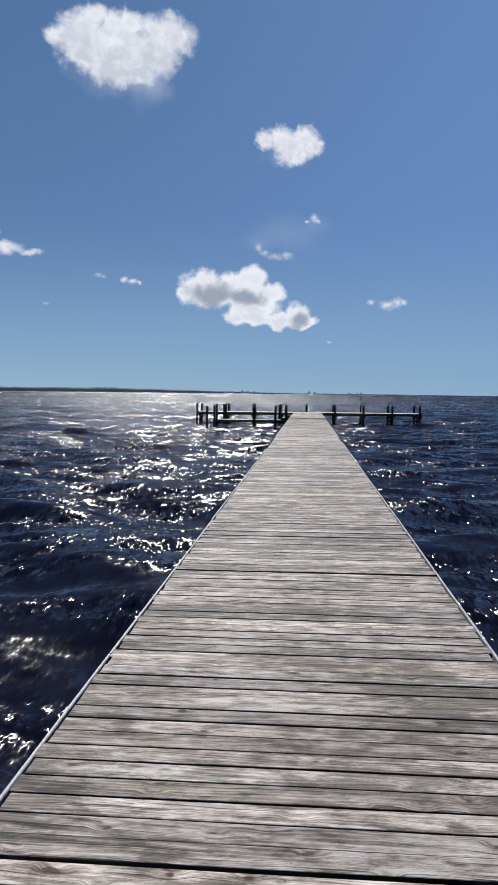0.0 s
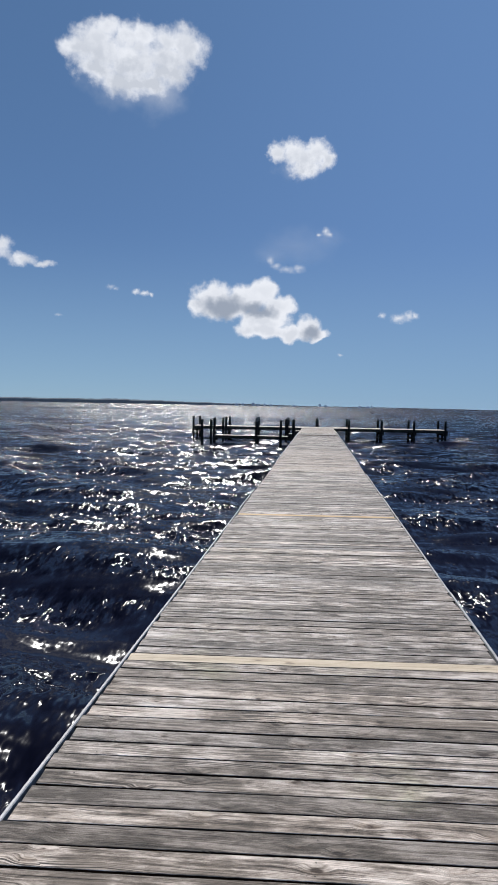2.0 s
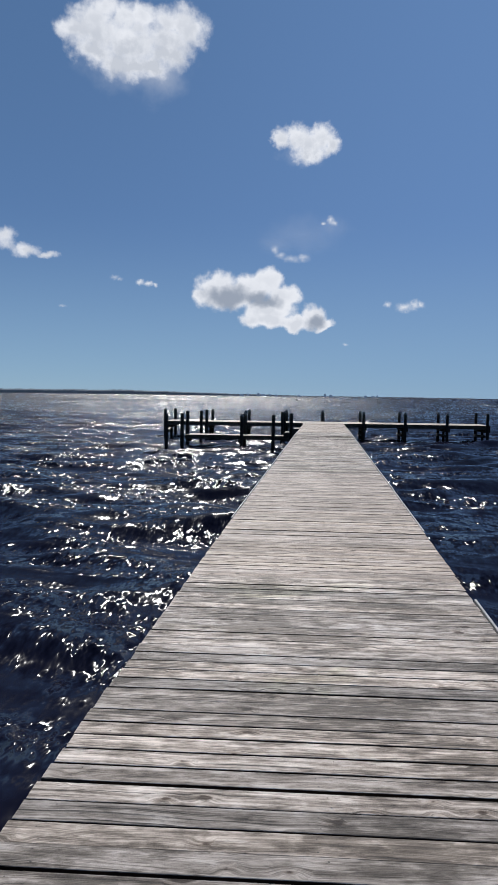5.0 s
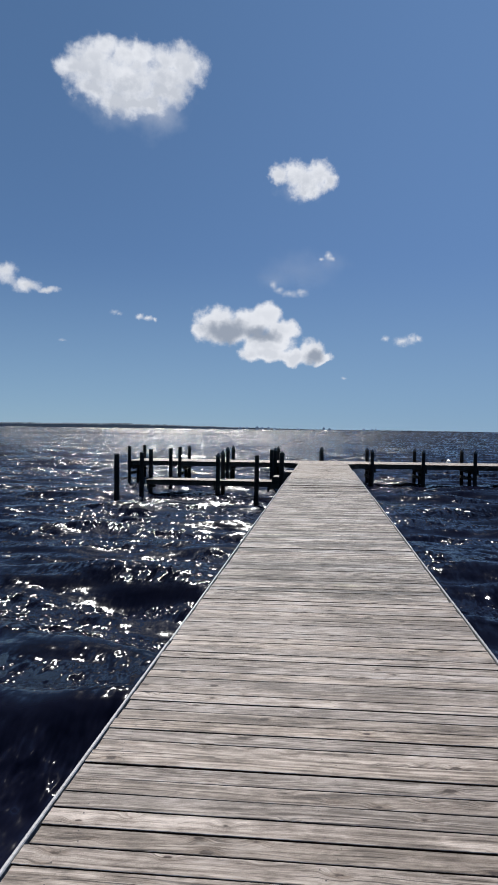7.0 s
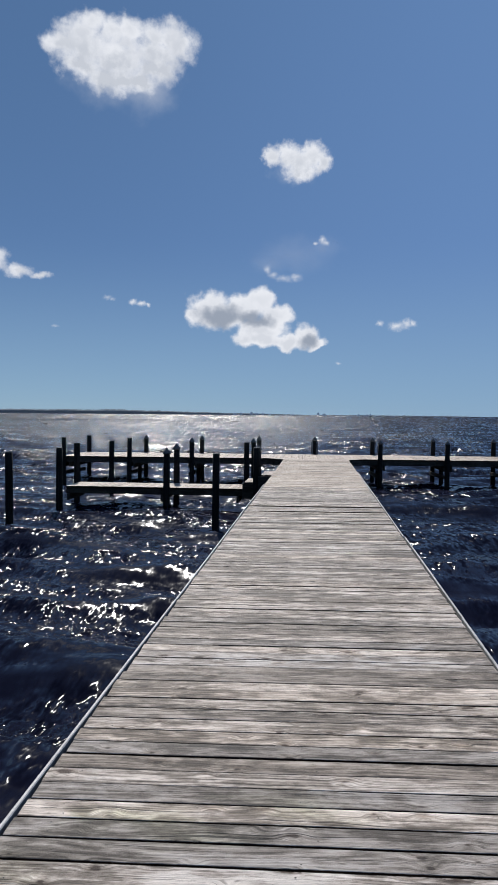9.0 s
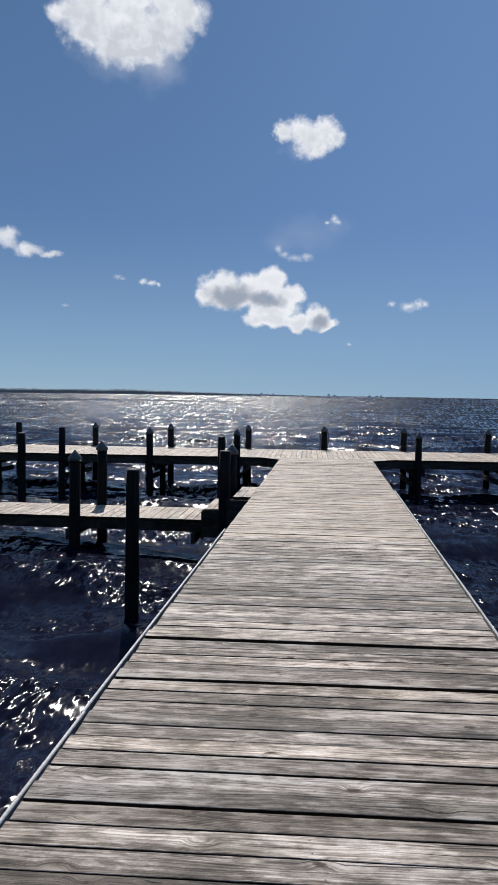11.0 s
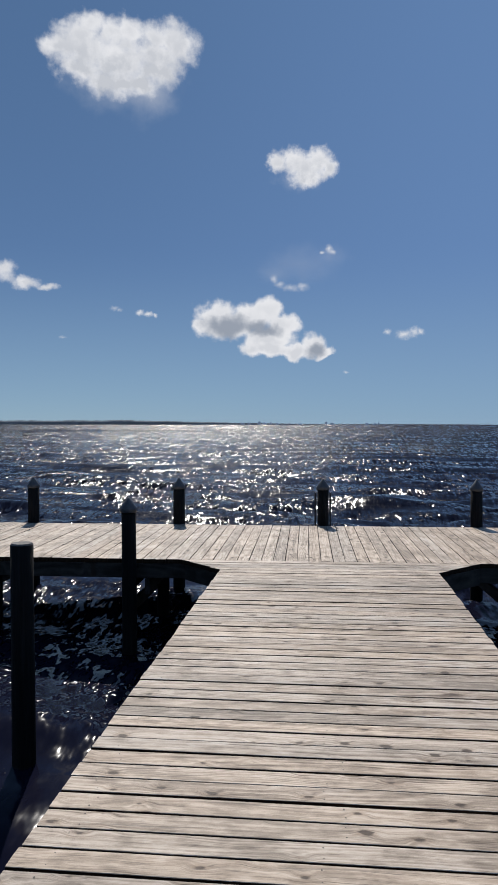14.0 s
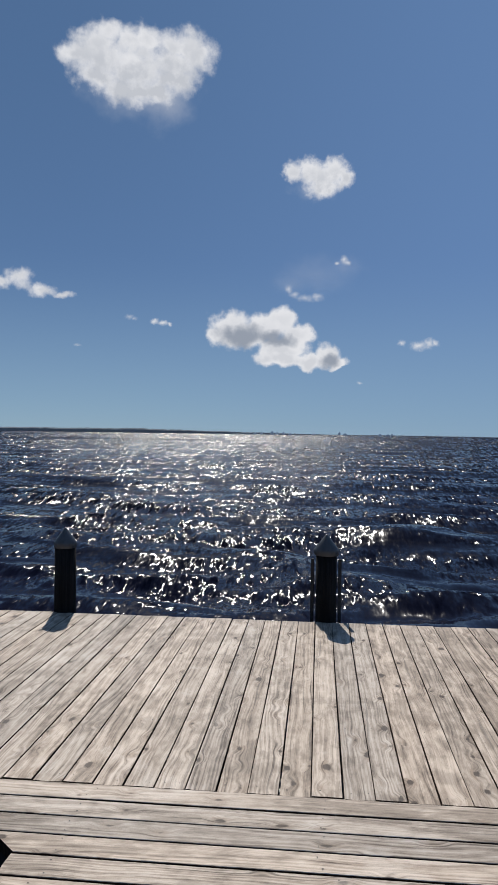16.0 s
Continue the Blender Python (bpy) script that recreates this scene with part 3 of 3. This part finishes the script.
def edge_trim(x, y0, y1, rng):
    """Short lengths of batten nailed along the ends of the boards, not quite in line."""
    y = y0
    while y < y1 - 0.05:
        step = min(y1 - y, rng.uniform(2.6, 3.7))
        bm = timber(step - 0.004, 0.013, 0.06, 0.003)
        part("edge_trim", bm, TRIM, walkway, m=Matrix.Translation((x + rng.uniform(-0.004, 0.004), y + step / 2, rng.uniform(0.0, 0.005))) @ pose(0, 0, 0, 0, 0, 90 + rng.uniform(-0.12, 0.12)))
        y += step


rng = random.Random(11)
edge_trim(-HALF - 0.013, START, -28.3, rng)
edge_trim(-HALF - 0.013, -23.2, -6.95, rng)
edge_trim(HALF + 0.013, START, -25.6, rng)
edge_trim(HALF + 0.013, -23.6, -4.15, rng)

for k in range(15):
    y = -44.6 + k * 3.05
    bm = timber(1.5, 0.09, 0.14)
    part("cross_beam", bm, FRAME_WOOD, walkway, m=Matrix.Translation((0, y, -THICK - 0.168)))
    for x in (-0.58, 0.58):
        bm = bmesh.new()
        bmesh.ops.create_cone(bm, cap_ends=True, segments=14, radius1=0.07, radius2=0.06, depth=2.0)
        part("support_pile", bm, PILE, walkway, m=Matrix.Translation((x, y, -THICK - 0.168 - 0.14 - 1.0)))


# ---- pilings ----
def pile_bm(radius, z0, z1, seed):
    """A driven round timber with a slight taper, bow and flats."""
    r = random.Random(seed)
    bm = bmesh.new()
    rings = []
    lean = (r.uniform(-0.008, 0.008), r.uniform(-0.008, 0.008))
    lobes = [(r.uniform(0, 6.28), r.uniform(0.0, 0.035)) for _ in range(3)]
    for j in range(9):
        t = j / 8
        z = z0 + (z1 - z0) * t
        rad = radius * (1.08 - 0.1 * t)
        ring = []
        for i in range(18):
            a = i / 18 * 2 * math.pi
            k = 1 + sum(w * math.cos((m + 2) * (a - p)) for m, (p, w) in enumerate(lobes)) + 0.012 * noise.noise(Vector((a * 3, z * 4, seed)))
            ring.append(bm.verts.new((rad * k * math.cos(a) + lean[0] * (z - z1), rad * k * math.sin(a) + lean[1] * (z - z1), z)))
        rings.append(ring)
    for a, b in zip(rings, rings[1:]):
        for i in range(18):
            bm.faces.new((a[i], a[(i + 1) % 18], b[(i + 1) % 18], b[i])).smooth = True
    top = rings[-1]
    bm.faces.new(top)
    bm.faces.new(rings[0][::-1])
    return bm


def cap_bm(radius, z, height):
    """A conical pile cap with a short skirt and a blunted tip."""
    bm = bmesh.new()
    profile = [(radius * 0.97, -0.03), (radius * 1.0, -0.028), (radius * 1.02, -0.002), (radius * 0.99, 0.006), (radius * 0.5, height * 0.56), (radius * 0.12, height * 0.95), (radius * 0.04, height)]
    rings = [[bm.verts.new((r * math.cos(i / 22 * 2 * math.pi), r * math.sin(i / 22 * 2 * math.pi), z + h)) for i in range(22)] for r, h in profile]
    for a, b in zip(rings, rings[1:]):
        for i in range(22):
            bm.faces.new((a[i], a[(i + 1) % 22], b[(i + 1) % 22], b[i])).smooth = True
    bm.faces.new(rings[-1])
    bm.faces.new(rings[0][::-1])
    return bm


PILE_COUNT = [0]


def build_piling(x, y, top, radius=0.060, cap=0.0, where="in the water"):
    """cap: the radius of its conical cap, or 0 for a sawn flat top."""
    PILE_COUNT[0] += 1
    label = f"dark round timber piling with a grey conical cap {where}" if cap else f"dark round timber piling with a flat sawn top {where}"
    ob = thing("piling", label, "piling", "pilings of the pier", at=(x, y, SEA - 1.3))
    z1 = top - (SEA - 1.3)
    shaft_top = z1 - 0.085 if cap else z1
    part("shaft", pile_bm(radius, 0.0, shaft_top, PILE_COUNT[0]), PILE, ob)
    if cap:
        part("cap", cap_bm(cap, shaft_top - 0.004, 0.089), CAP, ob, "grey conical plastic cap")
    else:
        bm = bmesh.new()
        bmesh.ops.create_cone(bm, cap_ends=True, segments=18, radius1=radius * 0.96, radius2=radius * 0.88, depth=0.008, matrix=Matrix.Translation((0, 0, z1 + 0.004)))
        part("sawn_top", bm, SAWN, ob, "weathered sawn pile top")


FRONT, BACK = END - 0.068, 2.12 + 0.068
for x, cap in ((-6.42, 0.0), (-4.72, 0.0), (-3.13, 0.068), (-1.57, 0.068), (1.58, 0.068), (3.22, 0.068), (4.86, 0.068), (6.42, 0.0)):
    build_piling(*(TURN @ Vector((x - 0.035, FRONT, 0)))[:2], 0.50 if cap else 0.47, 0.059, cap, "by the deck")
for x, cap in ((-6.42, 0.0), (-4.78, 0.066), (-3.19, 0.066), (-1.58, 0.066), (-0.035, 0.070), (1.56, 0.066), (3.22, 0.066), (4.85, 0.066), (6.42, 0.0)):
    build_piling(*(TURN @ Vector((x, BACK, 0)))[:2], 0.495 if cap else 0.46, 0.062, cap, "behind the deck")
for x, y, top, cap in ((-1.535, -2.12, 0.47, 0), (-4.60, -2.12, 0.47, 0), (-1.535, -7.1, 0.48, 0), (-4.86, -7.1, 0.46, 0)):
    build_piling(x, y, top, 0.058, cap, "in open water")
for x, y, top, cap in ((-1.07, -5.10, 0.49, 0), (-2.73, -5.06, 0.47, 0.075), (-4.76, -5.06, 0.44, 0), (-1.12, -4.13, 0.505, 0.075), (-2.74, -4.06, 0.51, 0.072), (-4.76, -4.06, 0.49, 0)):
    build_piling(x, y, top, 0.060, cap, "by the dock")

# slim dark rails of the swim ladder behind the middle piling
ladder = thing("swim_ladder", "slim dark steel swim ladder behind a piling", "ladder", at=(*(TURN @ Vector((-0.035, BACK + 0.085, 0)))[:2], -0.9, 0, 0, SKEW))
for s in (-1, 1):
    bm = bmesh.new()
    add_beam(bm, s * 0.080 - 0.010, s * 0.080 + 0.010, -0.006, 0.006, 0.0, 1.24, 0.003)
    part("rail", bm, STEEL, ladder)
for k in range(3):
    bm = bmesh.new()
    add_beam(bm, -0.075, 0.075, -0.012, 0.012, 0.1 + k * 0.25, 0.125 + k * 0.25, 0.003)
    part("rung", bm, STEEL, ladder)
for z in (0.62, 0.84):
    bm = bmesh.new()
    add_beam(bm, -0.076, 0.076, -0.030, -0.005, z, z + 0.03, 0.002)
    part("bracket", bm, STEEL, ladder)

# ---- pier head framing ----
HX = 6.52
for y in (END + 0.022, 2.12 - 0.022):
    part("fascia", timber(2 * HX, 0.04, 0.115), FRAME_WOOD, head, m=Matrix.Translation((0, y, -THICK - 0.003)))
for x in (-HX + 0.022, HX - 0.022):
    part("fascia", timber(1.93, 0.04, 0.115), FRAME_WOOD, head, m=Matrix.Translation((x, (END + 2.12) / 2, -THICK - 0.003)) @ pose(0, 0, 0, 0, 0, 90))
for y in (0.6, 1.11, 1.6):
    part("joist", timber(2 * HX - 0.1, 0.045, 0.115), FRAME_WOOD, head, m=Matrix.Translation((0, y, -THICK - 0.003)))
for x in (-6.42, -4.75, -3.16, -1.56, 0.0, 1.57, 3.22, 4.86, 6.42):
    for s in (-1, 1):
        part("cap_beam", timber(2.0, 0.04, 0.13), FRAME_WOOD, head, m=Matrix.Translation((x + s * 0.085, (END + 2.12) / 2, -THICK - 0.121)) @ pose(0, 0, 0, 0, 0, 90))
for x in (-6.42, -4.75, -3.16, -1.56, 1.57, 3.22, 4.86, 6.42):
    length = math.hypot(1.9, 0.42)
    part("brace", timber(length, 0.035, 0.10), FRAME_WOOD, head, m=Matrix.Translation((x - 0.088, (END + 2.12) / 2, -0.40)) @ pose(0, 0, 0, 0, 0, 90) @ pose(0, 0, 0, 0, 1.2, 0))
    part("inner_pile", pile_bm(0.055, -1.7, -THICK - 0.125, int(x * 10) + 90), PILE, head, m=Matrix.Translation((x + 0.02, 1.1, 0)))

# splayed corners where boardwalk and head meet
CORNER = 0.365
for s in (-1, 1):
    a, b = Vector((s * (HALF + 0.004), -0.262)), Vector((s * (HALF + CORNER), END + 0.0))
    mid, d = (a + b) / 2, b - a
    part("fascia", timber(d.length, 0.034, 0.125), FRAME_WOOD, walkway, m=Matrix.Translation((mid.x - s * 0.012, mid.y + 0.02, -THICK - 0.003)) @ pose(0, 0, 0, 0, 0, math.degrees(math.atan2(d.y, d.x))))

# ---- steps down to the low dock ----
LOW = -0.27
steps = thing("dock_steps", "short wooden steps with plank treads down to the low dock", "steps", at=(0, 0, 0))
for k, (x0, x1, z, y0, y1) in enumerate(((-1.0, -0.802, -0.012, -4.95, -4.06), (-1.30, -1.012, -0.14, -5.05, -4.24))):
    count = 2 if k == 0 else 3
    w = (x1 - x0) / count
    for j in range(count):
        me = plank_mesh(y1 - y0, w - 0.005, 0.032, 500 + k * 10 + j, MID_WOOD if k == 0 else NEW_WOOD, (-0.38, 0.38))
        part("tread", me, None, steps, m=Matrix.Translation((x0 + w * (j + 0.5), (y0 + y1) / 2 + 0.004 * j, z)) @ pose(0, 0, 0, 0, 0, 90))
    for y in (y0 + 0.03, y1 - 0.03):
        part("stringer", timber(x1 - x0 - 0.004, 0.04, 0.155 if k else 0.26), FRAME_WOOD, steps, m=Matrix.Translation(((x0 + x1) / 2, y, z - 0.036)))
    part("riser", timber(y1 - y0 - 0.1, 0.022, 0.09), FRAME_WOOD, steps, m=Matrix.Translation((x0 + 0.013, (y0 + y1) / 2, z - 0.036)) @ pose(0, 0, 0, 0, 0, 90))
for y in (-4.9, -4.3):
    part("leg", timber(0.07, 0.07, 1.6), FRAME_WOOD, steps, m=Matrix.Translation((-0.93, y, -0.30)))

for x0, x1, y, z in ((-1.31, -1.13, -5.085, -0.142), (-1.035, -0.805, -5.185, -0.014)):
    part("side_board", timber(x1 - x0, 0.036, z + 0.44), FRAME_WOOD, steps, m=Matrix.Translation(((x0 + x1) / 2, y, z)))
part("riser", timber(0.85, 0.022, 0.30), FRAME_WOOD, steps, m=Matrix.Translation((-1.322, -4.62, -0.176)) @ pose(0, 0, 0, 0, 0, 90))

# ---- the low dock ----
LX0, LX1, LY0, LY1 = -4.66, -1.335, -4.985, -4.15
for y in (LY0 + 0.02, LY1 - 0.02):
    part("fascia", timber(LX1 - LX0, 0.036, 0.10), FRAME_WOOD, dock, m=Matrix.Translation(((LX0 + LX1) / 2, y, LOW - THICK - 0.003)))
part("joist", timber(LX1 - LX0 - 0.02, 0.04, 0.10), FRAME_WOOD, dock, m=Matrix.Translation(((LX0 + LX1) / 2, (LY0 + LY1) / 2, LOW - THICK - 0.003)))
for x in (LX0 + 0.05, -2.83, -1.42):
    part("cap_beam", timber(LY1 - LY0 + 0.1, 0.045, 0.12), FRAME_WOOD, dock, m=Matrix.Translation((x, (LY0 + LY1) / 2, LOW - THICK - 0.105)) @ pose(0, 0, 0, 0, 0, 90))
meshes = [plank_mesh(LY1 - LY0, WIDTH + 0.002, THICK, 60 + k, NEW_WOOD, (-0.38, 0.0, 0.38)) for k in range(4)]
n_low = int(round((LX1 - LX0) / PITCH))
for k in range(n_low):
    step = (LX1 - LX0) / n_low
    part("plank", rng.choice(meshes), None, dock, m=Matrix.Translation((LX0 + step * (k + 0.5), (LY0 + LY1) / 2 + rng.uniform(-0.006, 0.006), LOW + rng.uniform(-0.001, 0.001))) @ pose(0, 0, 0, 0, 0, 90 + rng.choice((0, 180)) + rng.uniform(-0.25, 0.25)))

# ---- planks of the head ----
meshes = [plank_mesh(2.035, WIDTH + 0.0028, THICK, 20 + k, NEW_WOOD, (-0.98, -0.5, 0.0, 0.5, 0.98)) for k in range(8)]
n_head = int(round(2 * HX / 0.0945))
for k in range(n_head):
    step = 2 * HX / n_head
    x = -HX + step * (k + 0.5)
    part("plank", rng.choice(meshes), None, head, m=Matrix.Translation((x, (END + 2.12) / 2 + 0.012 + rng.uniform(-0.006, 0.006), rng.uniform(-0.0012, 0.0012))) @ pose(0, 0, 0, 0, 0, 90 + rng.choice((0, 180)) + rng.uniform(-0.12, 0.12)))

# ---- planks of the boardwalk ----
old = [plank_mesh(2 * HALF - 0.012 + d * 0.5, WIDTH + 0.0004 + w, THICK, 30 + k, OLD_WOOD, NAILED) for k, (d, w) in enumerate(((0, 0), (0.01, 0.001), (-0.012, -0.002), (0.006, 0.0015), (0, -0.0035), (-0.006, 0.002), (0.008, -0.001), (0, 0.001)))]
fresh = [plank_mesh(2 * HALF + d * 0.5, WIDTH - 0.002 + w * 0.5, THICK, 40 + k, NEW_WOOD, NAILED) for k, (d, w) in enumerate(((0, 0.001), (0.008, 0), (-0.008, 0.0015), (0.004, -0.001), (0, 0.001), (0.004, 0.0005)))]
yellow = plank_mesh(2 * HALF - 0.03, WIDTH, THICK, 50, YELLOW_WOOD, NAILED)
middle = [plank_mesh(2 * HALF + d * 0.5, WIDTH - 0.0006 + w, THICK, 80 + k, MID_WOOD, NAILED) for k, (d, w) in enumerate(((0, 0.002), (0.008, 0.001), (-0.008, 0.0015), (0.004, 0), (-0.004, 0.002), (0.004, 0.0005)))]
patchy = plank_mesh(2 * HALF, WIDTH, THICK, 51, PATCHY_WOOD, NAILED)
NEWER = -7.15
count = int((END - START) / PITCH)
# how far out of square the boards lie along the pier, in degrees
ASKEW = ((-46.0, 0.0), (-40.0, 0.6), (-36.0, 2.2), (-30.5, 3.2), (-26.5, 1.9), (-22.0, 0.0), (-19.4, 0.9), (-16.0, 2.5), (-12.4, 2.6), (-8.4, 1.9), (-6.0, 0.5), (-3.6, 0.2), (-1.2, 0.8), (0.0, SKEW))
# a few boards near the dock have worked loose: lifted, or askew so that a gap opens at one end
at_board = lambda y: int((END - y) / PITCH)
LIFTED = {at_board(-9.62): 0.012, at_board(-10.1): 0.010, at_board(-10.95): 0.004, at_board(-38.2): 0.007, at_board(-41.0): 0.006, at_board(-17.3): 0.006}
LOOSE = {at_board(-9.62): -0.35, at_board(-10.1): 0.4, at_board(-10.95): -0.12, at_board(-38.2): 0.3}
rest = bmesh.new()
for k in range(count):
    y = END - PITCH * (k + 0.5)
    fan = float(np.interp(y, *zip(*ASKEW)))
    m = Matrix.Translation((rng.uniform(-0.003, 0.003), y + rng.uniform(-0.0014, 0.0014), rng.uniform(-0.0014, 0.0014) + LIFTED.get(k, 0.0) + (0.0028 if rng.random() < 0.06 else 0.0))) @ pose(0, 0, 0, rng.uniform(-0.4, 0.4), 0, rng.choice((0, 180)) + rng.uniform(-0.14, 0.14) + LOOSE.get(k, 0.0) + fan)
    if y > -0.262:
        ext0 = CORNER * (y - PITCH / 2 + 0.262) / (END + 0.262)
        grow = CORNER * PITCH / (END + 0.262)
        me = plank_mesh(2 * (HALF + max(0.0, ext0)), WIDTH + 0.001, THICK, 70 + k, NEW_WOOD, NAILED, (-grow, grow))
        part("plank", me, None, walkway, m=Matrix.Translation((0, y, 0)) @ pose(0, 0, 0, 0, 0, fan))
    elif abs(y + 30.47) < PITCH / 2:
        part("plank", yellow, None, walkway, "fresh yellow pine replacement plank", m)
    elif abs(y + 34.72) < PITCH / 2:
        part("plank", patchy, None, walkway, "newer half-weathered yellowish plank", m)
    elif y > -28.3:
        part("plank", rng.choice(fresh if y > NEWER or (-25.3 < y < -22.9 and rng.random() < 0.35) else middle if -25.3 < y < -19.3 else old), None, walkway, m=m)
    else:
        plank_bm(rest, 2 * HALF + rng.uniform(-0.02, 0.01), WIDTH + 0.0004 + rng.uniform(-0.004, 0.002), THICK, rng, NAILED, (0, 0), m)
ob = part("planks_farther_back", mesh_of("planks_farther_back", rest, OLD_WOOD, NAIL, EDGE_SHADE), None, walkway)
tagged(ob, kind="stuff")
